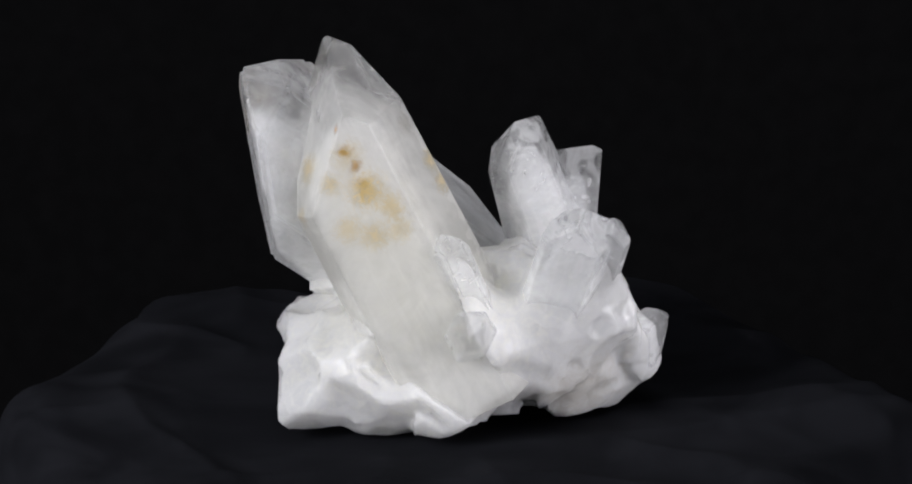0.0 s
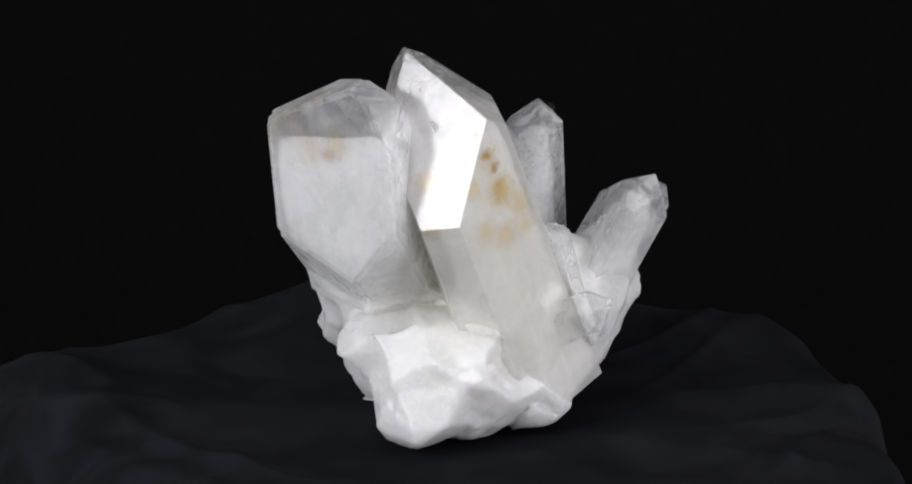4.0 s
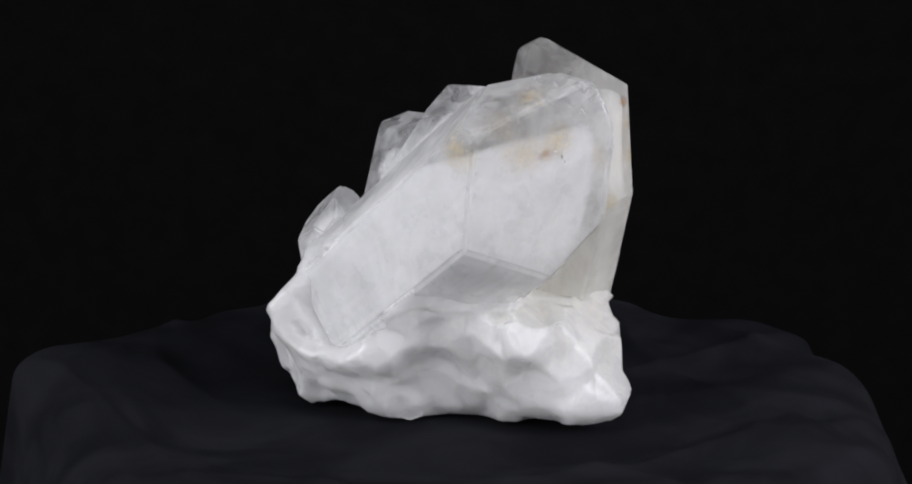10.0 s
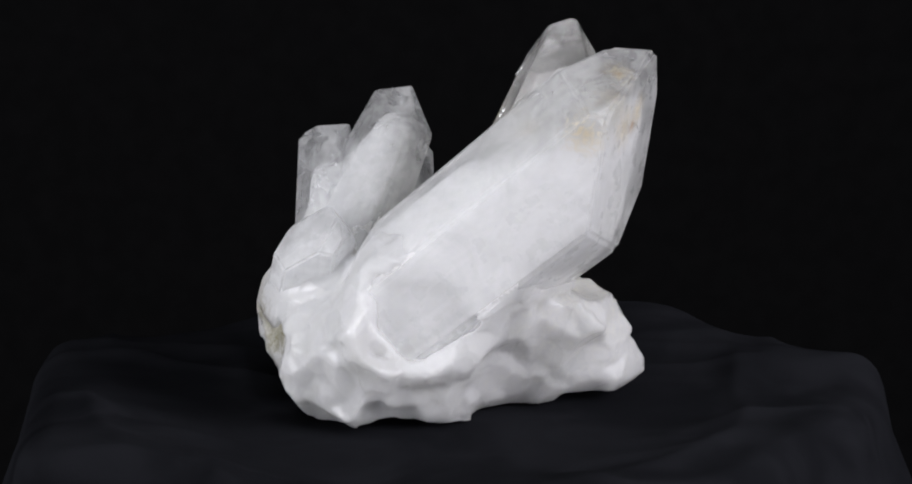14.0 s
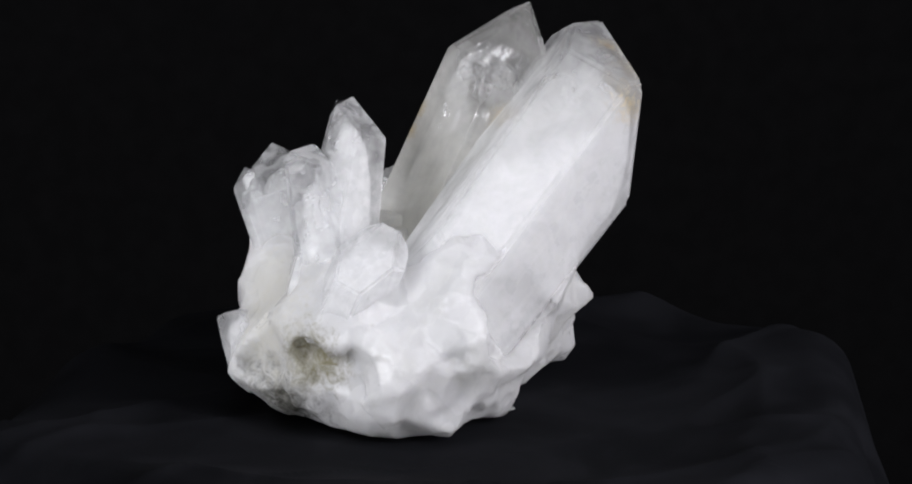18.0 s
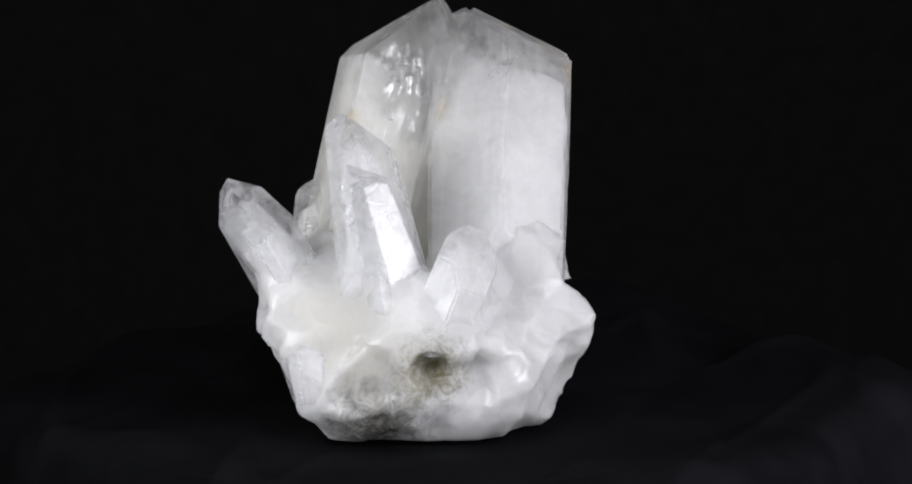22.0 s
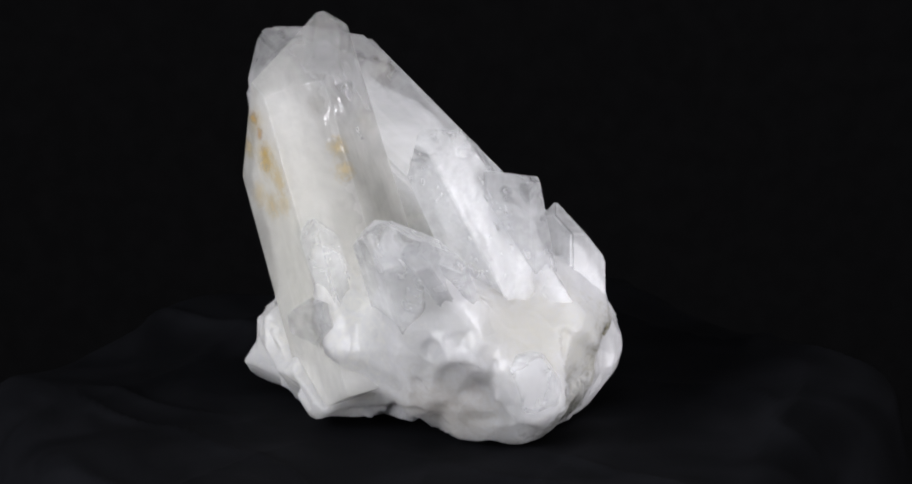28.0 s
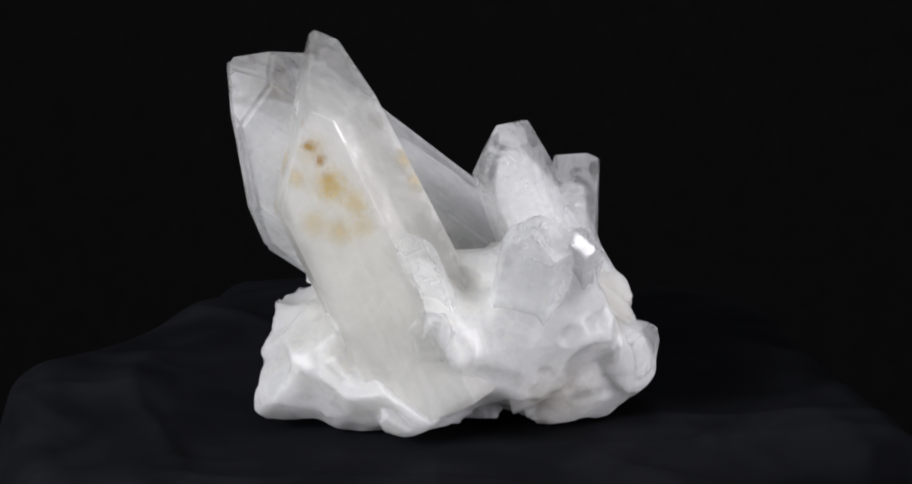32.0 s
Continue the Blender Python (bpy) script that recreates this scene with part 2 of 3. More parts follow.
def veil(stone, middle, width, height, turn, seed, material=None):
    """A wavy crack, or an added mirror sheet, inside a crystal, in the crystal's own space."""
    bm = bmesh.new()
    cols, rows = 18, 26
    grid = []
    for i in range(rows + 1):
        v = i / rows - 0.5
        w = width * (0.55 + 0.45 * math.cos(v * 2.6) + 0.12 * noise.noise(Vector((v * 7, seed, 0))))
        grid.append([bm.verts.new((w * (j / cols - 0.5), 0.0022 * noise.noise(Vector((j * 0.22, i * 0.16, seed))), height * v)) for j in range(cols + 1)])
    for i in range(rows):
        for j in range(cols):
            bm.faces.new((grid[i][j], grid[i][j + 1], grid[i + 1][j + 1], grid[i + 1][j])).smooth = True
    return part("veil", bm, material or VEIL, stone, "silvery crack or added mirror sheet inside the stone", pose(*middle, *turn))


HEARTS, SHELLS, BARE = [], [], []
WAYS = [Vector((x, y, z)).normalized() for x in (-1, 0, 1) for y in (-1, 0, 1) for z in (-1, 0, 1) if (x, y, z) != (0, 0, 0)]


LUMPS = []


def lump(middle, spans):
    """One broken block of the matrix: cut by planes all round its middle (millimetres)."""
    LUMPS.append((np.array(middle) / 1000, np.array(spans) / 1000))


def build_matrix(cluster, material, heart_material, step=0.0010):
    """The blocks grown together into one mass, with chipped, faceted faces and a pit."""
    ways = np.array([tuple(w) for w in WAYS])
    low = np.array([-0.078, -0.070, -0.003])
    count = ((np.array([0.080, 0.068, 0.118]) - low) / step).astype(int)
    grid = np.stack(np.meshgrid(*[low[k] + step * np.arange(count[k]) for k in range(3)], indexing="ij"), -1).reshape(-1, 3)
    def union(a, b, k):
        h = np.maximum(k - np.abs(a - b), 0) / k
        return np.minimum(a, b) - h * h * k / 4

    fillet = np.interp(grid[:, 2], (0.030, 0.050, 0.066), (0.014, 0.010, 0.0030))
    field = np.full(len(grid), 0.05)
    for middle, spans in LUMPS:
        near = np.where(np.abs(grid - middle).max(1) < 0.05)[0]
        field[near] = union(field[near], ((grid[near] - middle) @ ways.T - spans).max(1) - 0.0010, 0.0090)
    stems = np.full(len(grid), 0.05)
    rng = np.random.RandomState(11)
    sway = sum(np.sin(grid @ (way / np.linalg.norm(way)) * 6.283 / span + turn) for way, span, turn in
               zip(rng.normal(size=(10, 3)), np.linspace(0.007, 0.028, 10), rng.uniform(0, 6.28, 10))) / 10
    for normals, reach, middle, length in HEARTS:
        near = np.where(np.abs(grid - np.array(middle)).max(1) < length * 0.62)[0]
        # blunt edges: a soft maximum over the faces
        walls = (grid[near] @ normals.T - reach) / 0.0009
        top = walls.max(1)
        block = (top + np.log(np.exp(np.clip(walls - top[:, None], -40, 0)).sum(1))) * 0.0009
        stems[near] = union(stems[near], block, fillet[near])
    stems += 0.0016 * (sway + 0.45) * np.clip((grid[:, 2] - 0.035) / 0.03, 0, 1)
    broken = np.clip((stems - field) / 0.004, 0, 1)
    field = union(field, stems, np.minimum(fillet, 0.011))
    for normals, reach, bare in BARE:
        # no broken stone lies over a bare crystal face
        excess = grid @ normals.T - reach
        front = excess[:, bare[0]].copy()
        excess[:, bare[0]] = -1.0
        bank = (grid - np.array(bare[1])) @ np.array(bare[2])
        field = np.maximum(field, np.minimum(np.minimum(front + 0.0006, 0.3 * front - excess.max(1)), bank))
    # chips: flat faces struck off the broken stone, large ones first
    slopes = np.stack(np.gradient(field.reshape(count), step), -1).reshape(-1, 3)
    rng = np.random.RandomState(7)
    near = np.where((np.abs(field) < 0.005) & (broken > 0.4))[0]
    skin_points, skin_field, skin_slope = grid[near], field[near], slopes[near]
    on_skin = np.where((np.abs(skin_field) < step) & (broken[near] > 0.5))[0]
    for chips, reach, depth, lean in ((170, 0.0090, 0.0008, 0.07), (480, 0.0030, 0.0004, 0.16)):
        for seed in rng.choice(on_skin, chips, replace=False):
            normal = skin_slope[seed] / np.linalg.norm(skin_slope[seed]) + rng.normal(size=3) * lean
            normal /= np.linalg.norm(normal)
            away = skin_points - skin_points[seed]
            close = np.where((np.abs(away) < reach * 2).all(1))[0]
            away = away[close]
            fade = np.maximum(0, np.linalg.norm(away, axis=1) - reach) * 0.9
            skin_field[close] = np.maximum(skin_field[close], away @ normal + depth * rng.uniform(0.5, 1.2) - fade)
    field[near] = skin_field
    field = np.maximum(field, 0.0066 - np.linalg.norm(grid - np.array((0.0500, 0.0260, 0.0262)), axis=1))
    field = np.maximum(field, 0.0012 - grid[:, 2])
    value = field.reshape(count)
    # surface nets: one vertex in every cell that the surface crosses
    inside = value < 0
    corners = [(i, j, k) for i in (0, 1) for j in (0, 1) for k in (0, 1)]
    n = count - 1
    cut = lambda a, c: a[c[0]:c[0] + n[0], c[1]:c[1] + n[1], c[2]:c[2] + n[2]]
    some = sum(cut(inside, c).astype(int) for c in corners)
    crossing = (some > 0) & (some < 8)
    sums, hits = np.zeros((*n, 3)), np.zeros(n)
    for a in range(8):
        for b in range(a + 1, 8):
            ca, cb = np.array(corners[a]), np.array(corners[b])
            if np.abs(ca - cb).sum() != 1:
                continue
            va, vb = cut(value, corners[a]), cut(value, corners[b])
            split = (va < 0) != (vb < 0)
            t = np.where(split, va / np.where(split, va - vb, 1), 0)
            sums += np.where(split[..., None], ca + t[..., None] * (cb - ca), 0)
            hits += split
    index = -np.ones(n, int)
    index[crossing] = np.arange(crossing.sum())
    verts = low + step * (np.argwhere(crossing) + sums[crossing] / hits[crossing][:, None])
    faces = []
    for axis in range(3):
        u, v = (axis + 1) % 3, (axis + 2) % 3
        first, second = [slice(1, -1)] * 3, [slice(1, -1)] * 3
        first[axis], second[axis] = slice(0, -1), slice(1, None)
        a, b = inside[tuple(first)], inside[tuple(second)]
        for flip in (False, True):
            at = np.argwhere(a & ~b if not flip else ~a & b) + np.array([0 if k == axis else 1 for k in range(3)])
            du, dv = np.eye(3, dtype=int)[u], np.eye(3, dtype=int)[v]
            quad = np.stack([index[tuple((at - o).T)] for o in (du + dv, dv, 0 * du, du)], 1)
            quad = quad[(quad >= 0).all(1)]
            faces.append(quad[:, ::-1] if flip else quad)
    me = bpy.data.meshes.new("matrix")
    me.from_pydata(verts.tolist(), [], np.concatenate(faces).tolist())
    me.polygons.foreach_set("use_smooth", [True] * len(me.polygons))
    me.set_sharp_from_angle(angle=radians(70))
    me.materials.append(material)
    me.materials.append(heart_material)
    # what lies under the skin of a crystal is its milky heart
    under = np.min([(verts @ normals.T - reach).max(1) for normals, reach in SHELLS], axis=0) < -0.0002
    me.polygons.foreach_set("material_index", under[np.concatenate(faces)].all(1).astype(np.int32))
    ob = new("matrix", me)
    ob.parent = cluster
    return tagged(ob, "broken white matrix with olive dirt and a pit")


# ---------------------------------------------------------------- the studio
def wall(name, size, place, material):
    bm = bmesh.new()
    bmesh.ops.create_cube(bm, size=1)
    bmesh.ops.scale(bm, vec=size, verts=bm.verts[:])
    me = bpy.data.meshes.new(name)
    bm.to_mesh(me)
    bm.free()
    me.materials.append(material)
    ob = new(name, me)
    ob.matrix_world = place
    return tagged(ob, "", "", "", "structure")


black_paint = plain("matt_black", (0.015, 0.015, 0.016), 0.95)
tagged(wall("backdrop", (5.0, 0.04, 3.0), pose(0, 2.0, 0.7), black_paint), "plain matt black studio backdrop", "backdrop")
tagged(wall("wall_back", (5.0, 0.04, 3.0), pose(0, -2.2, 0.7), black_paint), "matt black studio wall behind the lights", "wall")
tagged(wall("wall_side_1", (0.04, 4.16, 3.0), pose(-2.52, -0.1, 0.7), black_paint), "matt black studio side wall", "wall")
tagged(wall("wall_side_2", (0.04, 4.16, 3.0), pose(2.52, -0.1, 0.7), black_paint), "matt black studio side wall", "wall")
tagged(wall("ceiling", (5.08, 4.24, 0.04), pose(0, -0.1, 2.22), black_paint), "matt black studio ceiling", "ceiling")
tagged(wall("floor", (5.08, 4.24, 0.04), pose(0, -0.1, -0.82), black_paint), "matt black studio floor", "floor")

# ---------------------------------------------------------------- turntable and cloth
RIM = 0.124
# the cloth's stiff corners round the rim: bearing, distance from the middle, lift
CORNERS = ((57, 0.142, 0.0105), (127, 0.155, 0.006), (185, 0.135, 0.0095), (227, 0.148, 0.001), (264, 0.134, 0.002), (292, 0.147, 0.0), (321, 0.133, 0.0015), (357, 0.151, 0.001))


def rim_at(a):
    """The cloth's edge of fall and its height at a bearing: straight folds from corner to corner."""
    out = up = 0.0
    for step in (-4, -2, 0, 2, 4):
        b = (a + step) % 360
        for k in range(len(CORNERS)):
            b0, r0, h0 = CORNERS[k]
            b1, r1, h1 = CORNERS[(k + 1) % len(CORNERS)]
            span, into = (b1 - b0) % 360, (b - b0) % 360
            if into <= span:
                p0 = Vector((r0 * math.cos(radians(b0)), r0 * math.sin(radians(b0))))
                p1 = Vector((r1 * math.cos(radians(b1)), r1 * math.sin(radians(b1))))
                way, edge = Vector((math.cos(radians(b)), math.sin(radians(b)))), p1 - p0
                reach = (p0.x * edge.y - p0.y * edge.x) / (way.x * edge.y - way.y * edge.x)
                out += reach / 5
                up += (h0 + (h1 - h0) * into / span - 0.004 * math.sin(math.pi * into / span)) / 5
                break
    return out, up


def cloth_height(x, y):
    """The cloth's upper side, with shallow wrinkles; flat under the stone."""
    r = math.hypot(x, y)
    w = noise.fractal(Vector((x * 14, y * 14, 3.1)), 1.0, 2.0, 3) * 0.0022
    ridge = 1 - abs(noise.noise(Vector((x * 20 + y * 8, y * 9 - x * 4, 7.7)))) * 2
    ridge2 = 1 - abs(noise.noise(Vector((x * 9 - y * 26, y * 10 + x * 6, 1.3)))) * 2
    w += max(0.0, ridge) ** 3 * 0.0026 + max(0.0, ridge2) ** 4 * 0.0022
    return w * min(1.0, max(0.0, (r - 0.050) / 0.05))


def build_cloth():
    bm = bmesh.new()
    rings, spokes = 110, 360
    rows = []
    edges = [rim_at(360 * j / spokes) for j in range(spokes)]
    for i in range(rings + 1):
        row = []
        for j in range(spokes):
            a = 360 * j / spokes
            rim, lift = edges[j]
            s = i / rings * (rim + 0.085)
            c, q = math.cos(radians(a)), math.sin(radians(a))
            fall = radians(74 + 10 * noise.noise(Vector((c * 1.5, q * 1.5, 4.0))))
            start, arc = rim - 0.009, 0.018
            x, z = s, 0.0
            if s > start:
                over = s - start
                ang = min(over / arc, 1.0) * fall
                x = start + (arc / fall) * math.sin(ang) + max(0.0, over - arc) * math.cos(fall)
                z = -(arc / fall) * (1 - math.cos(ang)) - max(0.0, over - arc) * math.sin(fall)
                ripple = math.sin(radians(a * 9) + 3 * noise.noise(Vector((c * 2, q * 2, 1))))
                x += ripple * 0.005 * min(1.0, over / 0.06)
            px, py = x * c, x * q
            z += cloth_height(px, py) + lift * min(1.0, max(0.0, s - 0.065) / 0.055) ** 1.3
            row.append(bm.verts.new((px, py, z)) if i else None)
        rows.append(row)
    centre = bm.verts.new((0, 0, cloth_height(0, 0)))
    for j in range(spokes):
        k = (j + 1) % spokes
        bm.faces.new((centre, rows[1][j], rows[1][k]))
        for i in range(1, rings):
            bm.faces.new((rows[i][j], rows[i + 1][j], rows[i + 1][k], rows[i][k]))
    for f in bm.faces:
        f.smooth = True
    bm.normal_update()
    me = bpy.data.meshes.new("cloth")
    bm.to_mesh(me)
    bm.free()
    me.materials.append(velvet("black_velvet"))
    ob = new("cloth", me)
    thick = ob.modifiers.new("thickness", "SOLIDIFY")
    thick.thickness, thick.offset = 0.0012, -1
    return tagged(ob, "wrinkled black velvet cloth draped over a round turntable", "cloth")


def disc(bm, radius, low, high, spin=64):
    got = bmesh.ops.create_cone(bm, cap_ends=True, segments=spin, radius1=radius, radius2=radius, depth=high - low)
    bmesh.ops.translate(bm, vec=(0, 0, (low + high) / 2), verts=got["verts"])


def build_turntable():
    top = new("turntable")
    plastic = plain("black_plastic", (0.012, 0.012, 0.013), 0.45)
    bm = bmesh.new()
    disc(bm, RIM - 0.014, -0.016, -0.0025)
    soften(bm, 0.001)
    part("platter", bm, plastic, top)
    return tagged(top, "round black turntable platter hidden under the cloth", "turntable")


turntable = build_turntable()
cloth = build_cloth()
bm = bmesh.new()
disc(bm, 0.06, -0.8, -0.017)
soften(bm, 0.001)
me = bpy.data.meshes.new("pedestal")
bm.to_mesh(me)
bm.free()
me.materials.append(black_paint)
tagged(new("pedestal", me), "plain black pedestal under the turntable", "pedestal", "", "structure")

# ---------------------------------------------------------------- the quartz cluster
cluster = tagged(new("quartz_cluster"), "milky white quartz crystal cluster with clear tips and yellow stains", "crystal cluster")
RUST, OCHRE, OLIVE, GREY, BUFF = (0.46, 0.25, 0.08), (0.76, 0.58, 0.24), (0.24, 0.22, 0.12), (0.11, 0.11, 0.095), (0.62, 0.58, 0.52)
CREAM = (0.92, 0.91, 0.83)
VEIL = fracture_or_mirror("fracture_veil")
# for an added sheet that mirrors the black studio, not a crack
MIRROR = fracture_or_mirror("dark_window_mirror", 0.34, 0.50, 1.0, 0.16)
tall = crystal(cluster, (12, -27.5, 11.9), (-41.6, -31.2, 121.7), -2.8, 51.1, 0.6, (20.5, 19.8, 16.7, 17.7, 17.1, 25.9), (5, -2.2, 6.4, 6.7, -1.8, -8.8), "tall crystal with yellow iron stains", edge=0.0012,
               bare=(1, (-0.035, -0.05, 0.040), (0.597, 0.0, 0.802)), round_edges=True, heart=((1.0, 1.5, 10.0, 11.0, 5.0, 1.8), 0.96), slant=((0.3, 1.0, 0.0), 0.69, 55),
               clear=0.74, fade=0.30, toward=(0.21, 0.19, 0.0), frost=0.58, tip_haze=0.10, gloss=0.10, shiny=0.10, wisps=0.45, milk=(0.94, 0.935, 0.90),
               spots=(((-31, -48, 99), 1.5, RUST, 0.9), ((-28.7, -50, 93), 2.1, RUST, 1.0), ((-25.5, -50, 88.5), 1.9, RUST, 0.9), ((-23.5, -50, 83.5), 1.8, RUST, 0.8),
                      ((-28, -50, 91.5), 4.5, OCHRE, 0.55), ((-22.5, -50, 81), 5.5, OCHRE, 0.9), ((-15, -50, 76), 4, OCHRE, 0.7), ((-19.8, -49, 67), 4, OCHRE, 0.7), ((-12.5, -49, 69), 3.5, OCHRE, 0.5),
                      ((-10.6, -37.6, 98.7), 3, BUFF, 0.5), ((-3.3, -35.4, 86.7), 3.2, OCHRE, 0.75), ((0, -35, 80), 3.2, OCHRE, 0.75),
                      ((-40, -36.6, 84.5), 4.5, OCHRE, 0.7), ((-33, -49, 82.8), 3.2, OCHRE, 0.7), ((-28, -48.7, 69), 4, OCHRE, 0.55),
                      ((-42, -40, 71), 3, OCHRE, 0.45), ((-24, -13, 87), 5, OCHRE, 0.6)))
veil(tall, (0.004, 0.004, 0.078), 0.020, 0.050, (4, -6, 30), 1.0)
veil(tall, (-0.002, -0.003, 0.086), 0.018, 0.036, (-6, 5, -25), 2.0)
veil(tall, (-0.0064, 0.0124, 0.0807), 0.008, 0.034, (0, 4, 74), 8.0)
# added mirror sheet: its dark reflection stands in for the crystal's internal one
veil(tall, (-0.0040, 0.0060, 0.084), 0.012, 0.024, (-26, 0, 27), 11.0, MIRROR)
thick = crystal(cluster, (15.8, 24, 29), (-72.3, -25, 108.1), 0.6, 51.3, -1.5, (16.7, 17.9, 23.5, 23.6, 23.8, 26.2), (5, 6.9, 1.8, 3.5, -12.3, 0.5), "thick milky crystal with a clear head", edge=0.0030,
                trims=(((17, 29, 44), (0.75, 0.55, 0.36)),), bare=(7, (0.007, 0.019, 0.037), (-0.69, -0.38, 0.62)), round_edges=True,
                heart=((1.0, 2.5, 1.0, 1.0, 1.2, 1.0), 0.94), slant=((0.47, 0.27, 0.69), 0.93, 71), clear=0.84, fade=0.25, toward=(0.16, 0.10, 0.24), frost=0.40, tip_haze=0.34, gloss=0.30, wisps=0.4,
                spots=(((-55, 12, 95), 6, OCHRE, 0.7), ((-56, 8, 94), 2.0, RUST, 0.6), ((-60, -6, 93), 6, OCHRE, 0.5), ((-59, -17, 96), 5, OCHRE, 0.6), ((-59, -13, 92), 2.5, RUST, 0.7),
                       ((-56, -9, 109), 5, OCHRE, 0.6), ((-56, -8, 110), 1.8, RUST, 0.6), ((-60, 2, 103), 7, OCHRE, 0.4)))
veil(thick, (-0.002, 0.004, 0.088), 0.024, 0.024, (62, 8, 40), 4.0)
veil(thick, (0.003, -0.003, 0.094), 0.020, 0.022, (10, 12, -35), 5.0)
point = crystal(cluster, (40.2, 5.5, 30.9), (19.3, -22.7, 97), 24.8, 47.1, 4.6, (12.2, 13.3, 17.3, 16.5, 14, 14.3), (2.3, -0.1, 2.7, -2.5, -3.5, -2.3), "clear-tipped crystal", gloss=0.2, heart=(0.7, 0.90, 2.0), clear=0.66, fade=0.30, frost=0.30, tip_haze=0.46, wisps=0.75)
veil(point, (-0.002, 0.003, 0.055), 0.010, 0.030, (0, 6, 70), 7.0)
veil(point, (0.001, 0.001, 0.048), 0.012, 0.020, (8, 4, 20), 6.0)
stub = crystal(cluster, (30.3, 11.3, 10.2), (43.4, -3.9, 86.9), 33.2, 29.7, 5.4, (10.3, 14, 14.7, 14.5, 13.1, 15.3), (-0, -0, -2, -3.7, 1.1, 1.5), "clear stubby crystal with a flat top", heart=(0.7, 0.88, 2.0), clear=0.66, fade=0.3, frost=0.30, tip_haze=0.44, wisps=0.75)
veil(stub, (0.002, 0.001, 0.062), 0.012, 0.022, (6, -4, 50), 9.0)
veil(stub, (-0.003, -0.002, 0.058), 0.010, 0.018, (-4, 8, -30), 10.0)
crystal(cluster, (24.2, -15.2, 12.7), (42, -47.1, 78.1), -4.8, 48.0, 0.9, (12.1, 13.7, 22.1, 12.1, 5, 13), (5.4, 1.6, 2.1, -4, -2.5, 1.4), "milky side crystal", edge=0.0016, round_edges=True, heart=(0.6, 0.92, 1.5), clear=0.68, fade=0.3, frost=0.30, tip_haze=0.44, wisps=0.75)
crystal(cluster, (42, -14, 30), (52, -46, 69.5), 10, 50, 2, (6.5, 6.5, 5, 6, 5.5, 7), (0, 1, 0, 1, 2, 0), "small white crystal grown along another", heart=(0.6, 0.85), clear=0.75, fade=0.4, frost=0.5, shiny=0.16)
crystal(cluster, (40, 13, 14.5), (20.3, 27, 67.1), 22.5, 50.8, 0.8, (8.7, 15, 16.9, 10.2, 6.2, 6.5), (1.4, 2.1, -0.4, 0.1, -0.5, -2.6), "small milky point", foot=31.0, heart=(0.6, 0.92), clear=0.85, fade=0.3, frost=0.55, gloss=0.32, edge=0.0008)
crystal(cluster, (44.5, -9.5, 12), (73.1, -12.2, 32), 16.9, 49.8, -4.1, (6.7, 5.5, 6.7, 3.1, 7.8, 10.6), (-0.7, 0.2, -2, 0, -3.5, -0), "small blunt nub", heart=(0.8, 0.85), clear=0.8, fade=0.4)
crystal(cluster, (3.8, -31.6, 25.8), (11.3, -63.4, 43.5), 26.9, 57.4, 1.1, (6.8, 6.7, 7.1, 6.4, 6.9, 6.7), (0.1, -0.3, -1.2, 0.6, 0.4, -0.6), "small clear spike", heart=(1.6, 0.55), clear=0.45, fade=0.35, tip_haze=0.2, edge=0.001)
crystal(cluster, (22, -40, 10), (-1, -46.5, 68), 20, 50, 0.5, (6, 6.5, 6, 7, 7, 6), (0, 1, -1, 0.5, 0, 1), "low milky crystal grown along the tall one", foot=30.0, heart=(0.8, 0.9), clear=0.85, fade=0.3, edge=0.0009)
lump((-34.5, -27.5, 17), (21.4, 19, 13.8, 17.3, 14.9, 22.9, 15.7, 14.9, 23.7, 16.2, 20.9, 14.9, 13.4, 21.4, 17.8, 14.9, 20.8, 19.9, 17.1, 19, 19.3, 13.9, 20.3, 17.4, 15, 19.6))
lump((-0.4, -9.8, 26.9), (16, 19.1, 19.3, 13.9, 17, 16.6, 14.6, 17.3, 17.9, 17.2, 15.6, 15.6, 12.3, 6.5, 15.5, 19.2, 18.1, 14.2, 16.8, 17.5, 13.1, 19.8, 18.6, 13.9, 17.9, 18.4))
lump((11.7, -37.7, 24), (17.8, 13.7, 4.5, 17.6, 13.1, 10.8, 17.5, 14.6, 13.1, 15.1, 6.2, -3.8, 17.4, 2.2, 16.2, 17.1, 13.6, 9.5, -0.7, -10.6, 15.5, 4.5, -0.9, 15.8, 15, 9.2))
lump((8, 36.8, 26.4), (17.4, 15.5, 16.7, 19, 22.8, 21, 13.5, 16.7, 17.6, 16.4, 20.2, 19.2, 22.8, 7, 17.7, 8.8, 9.7, 12.8, 18.3, 19, 16.6, 8.1, 9.6, 17.6, 8.7, -1.4))
lump((49.3, -4.5, 19.2), (22.2, 14.1, 15.3, 22.3, 14.7, 20.4, 21.9, 14.8, 19.4, 21.3, 16.9, 12.9, 18.6, 14.2, 21.1, 17.9, 20.1, 14.1, 12.2, 5.8, 13.5, 15.8, 14.5, 13.8, 12.8, 17.9))
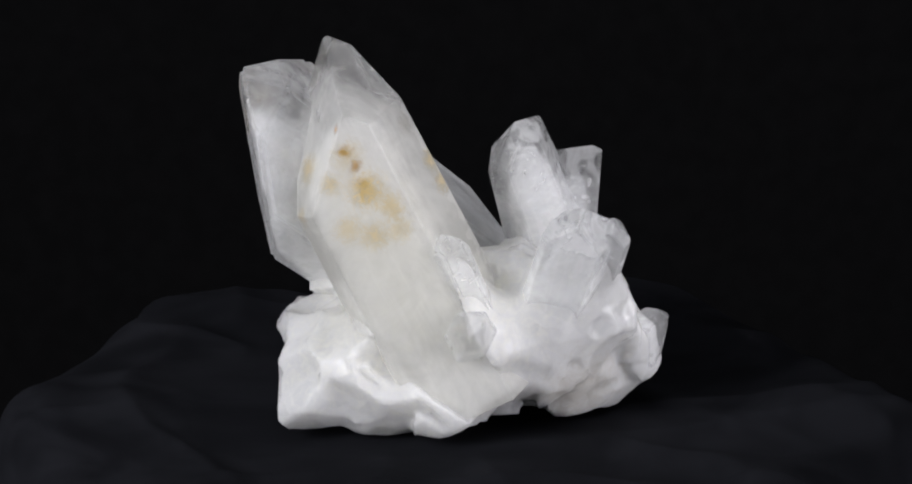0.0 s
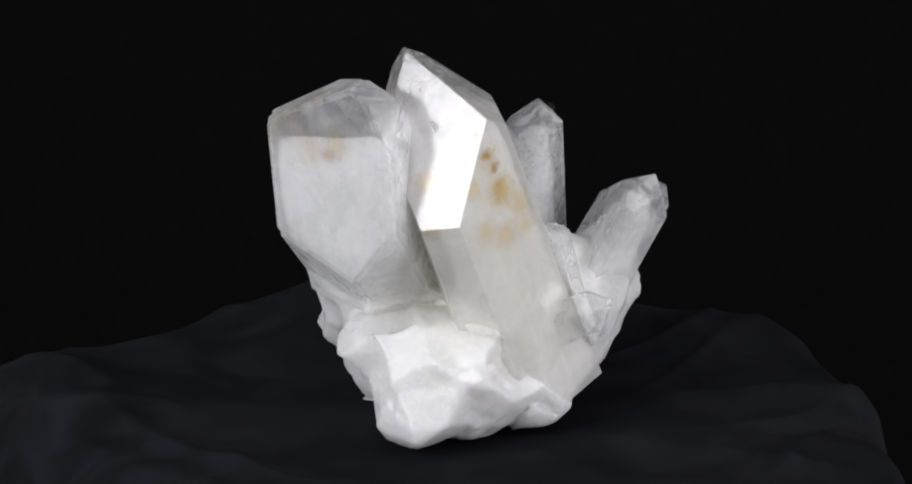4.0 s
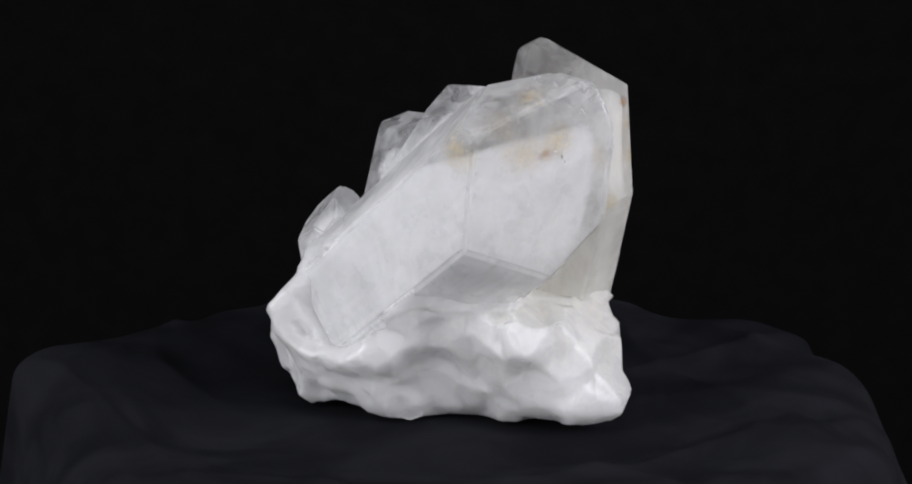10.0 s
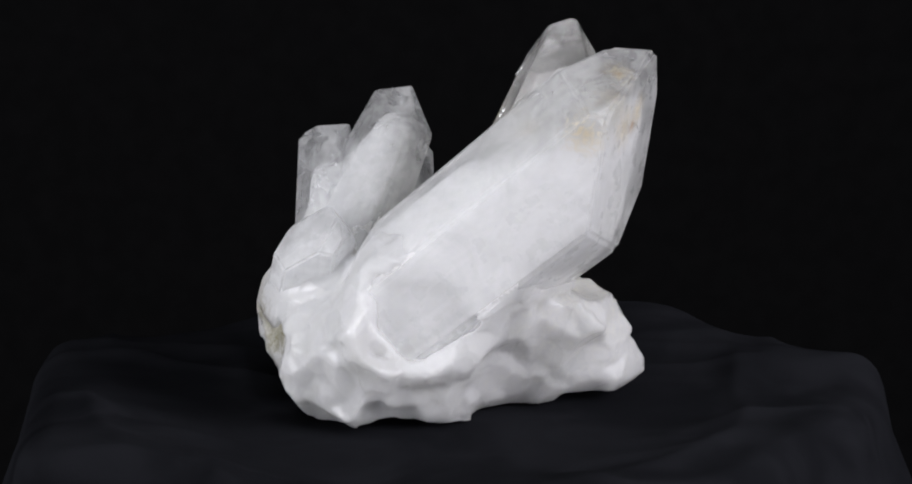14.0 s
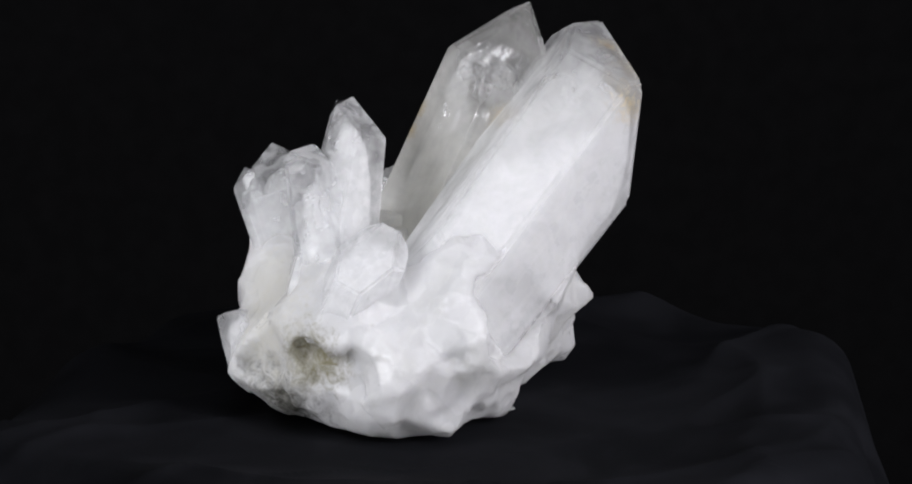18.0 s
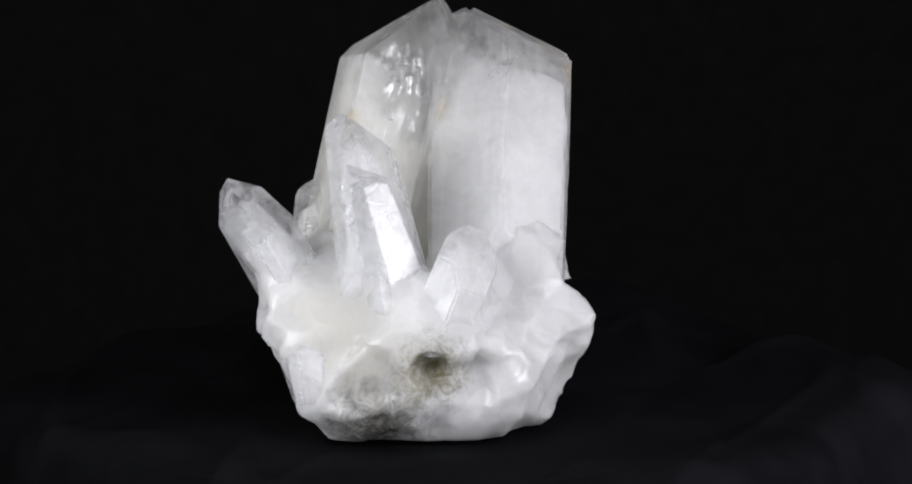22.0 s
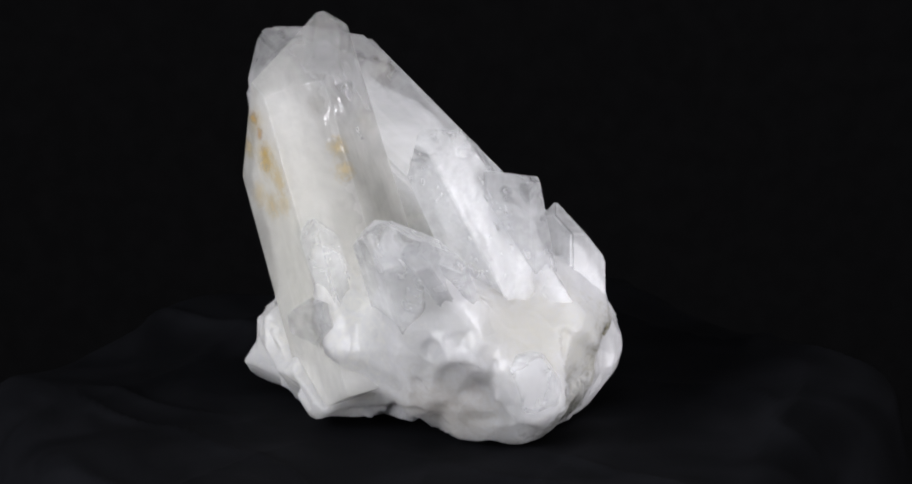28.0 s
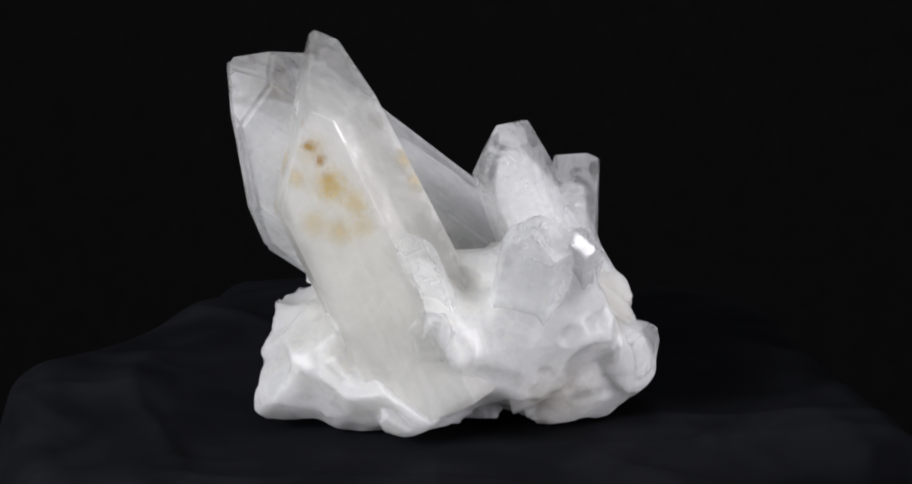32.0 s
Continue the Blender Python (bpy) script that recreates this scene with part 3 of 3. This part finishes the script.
lump((36.3, -22.6, 25.7), (16.1, 16.2, 17.9, 15, 17.7, 18.2, 14.8, 18.4, 19.7, 15.1, 10, 14.5, 19.1, 15.7, 18, 18, 18.4, 11.7, 19.1, 20.7, 15.9, 21.1, 23.1, 15.5, 15.2, 17.1))
lump((18.8, 27.2, 10), (14.9, 16.9, 16.8, 8, 9.2, 14.1, 14.6, 17, 13.1, 17, 14.6, 15.8, 9.4, 15.4, 12.7, 16.2, 18.4, 22.5, 20.9, 12.3, 18.3, 16.6, 15.8, 14.4, 19.6, 21.3))
lump((17.6, -16.8, 11.1), (5.3, 11.9, 15.4, -3.2, 7.6, 13.9, 4.4, 10.6, 12.8, 12.3, 13.6, 15.1, 10.5, 18.3, 15.4, 12.2, 16.2, 14.8, 17.5, 14.7, 20.2, 19.8, 14.5, 21.2, 18.6, 14.5))
lump((-9.9, -8.4, 7.8), (18.5, 18.7, 16.6, 18.3, 19.5, 13.7, 12, 17.1, 16, 17.1, 17, 14.8, 7.2, 13.6, 17.7, 17.8, 14, 18.6, 18.9, 15.4, 17.3, 17.3, 12.2, 21.2, 20.9, 15.9))
lump((36, 19.4, 23.6), (16.2, 14.6, 17.5, 14.7, 17.4, 19.2, 14.5, 18.2, 19.6, 21.2, 16.8, 18.8, 22.8, 9.8, 16, 18.6, 19.5, 18.5, 16, 18.7, 18.7, 17, 18, 12.7, 10.1, 12.3))
lump((19.8, 4.3, 16.2), (18, 15, 16.7, 22, 17.2, 20.3, 21.1, 16, 20.9, 17.9, 13.7, 20.8, 20.4, 17.2, 19.2, 13.1, 20.3, 21.8, 16.8, 20.4, 21.7, 17.6, 20.7, 22.5, 16.3, 14.3))
lump((-28.8, -3.6, 23.9), (17.6, 21.7, 23.5, 13.1, 21.8, 19.5, 7.8, 12.2, 17.1, 18, 15.8, 18.1, 18.1, 12.5, 14.5, 19.4, 20.4, 15, 17.2, 19.8, 14, 14.2, 17, 17.9, 15.3, 18.2))
lump((-12.2, -35.6, 20.1), (5.4, 13.2, 16.1, 1.7, 12.9, 18.6, 8.5, 16, 19.8, 15.2, 9.8, 16.3, 13.2, 13.3, 16, 15, 18.9, 19.4, 16.5, 19, 18.9, 13.6, 16.4, 20.1, 16.2, 17.7))
lump((-8.8, 17.7, 19.2), (20.2, 15.6, 17.7, 20.6, 12.6, 19, 14.8, 15.8, 21.1, 23, 15.1, 18.2, 17.4, 14.2, 17.8, 17.7, 22.5, 20, 15.3, 19.8, 20.6, 16.2, 21.5, 22.1, 15.7, 15.5))
lump((0, 43, 35), (13, 14.7, 14, 13, 15.4, 14, 9.1, 7.9, 11.9, 13, 13, 13, 19, 15.8, 15.5, 11.8, 9.4, 13, 13, 10, 17.9, 13, 12.7, 16.2, 11.5, 10.8))
lump((0, 28, 50), (10, 10, 10, 10, 10, 10, 10, 10, 10, 10, 10, 10, 10, 10, 10, 13, 10, 10, 10, 10, 10, 10, 10, 10, 10, 10))
lump((-16, -36, 16), [min(abs(w.x) * 25 + abs(w.y) * 15 + abs(w.z) * 14.5, 10.5 if w.x > 0 and w.z > 0 and abs(w.y) < 0.1 else 11 if w.y < 0 and w.z < 0 else 24)
                      * (0.93 if abs(w.x * w.y) > 0 else 1) for w in WAYS])
lump((20, 35, 24), [12.0] * 26)
lump((-14, 23, 34), [abs(-0.815 * w.x - 0.58 * w.y) * 17 + abs(-0.58 * w.x + 0.815 * w.y) * 8 + abs(w.z) * 11 for w in WAYS])
lump((12, -23, 41), [(abs(w.x) * 17 + abs(w.y) * 11 + abs(w.z) * 15) * (1 if max(map(abs, w)) > 0.9 else 0.85) for w in WAYS])
lump((37, -11, 31), [10.0] * 26)
lump((32, -27, 37), [10.5] * 26)
lump((-8, 30, 45), [9.3 + 1.2 * math.sin(7 * k) for k in range(26)])
build_matrix(cluster, rock_quartz("sugary_quartz", (((0.0545, 0.010, 0.006), 0.014, GREY, 1.0), ((0.048, 0.025, 0.026), 0.010, OLIVE, 1.0),
                                                    ((-0.012, -0.036, 0.050), 0.040, CREAM, 0.7), ((0.042, -0.028, 0.010), 0.016, BUFF, 0.6), ((0.050, 0.004, 0.030), 0.018, (0.74, 0.72, 0.63), 0.6),
                                                    ((0.052, -0.012, 0.040), 0.014, (0.76, 0.745, 0.67), 0.5))), milky_heart("milky_heart", (((-0.012, -0.036, 0.055), 0.045, CREAM, 0.8),)))


# ---------------------------------------------------------------- what moves
def motions():
    times = [0.5 * i for i in range(int(SECONDS * 2) + 1)]
    for thing in (cluster, cloth, turntable):
        walk(thing, [(t, pose(0, 0, 0, 0, 0, DEGREES_PER_SECOND * t)) for t in times])


motions()
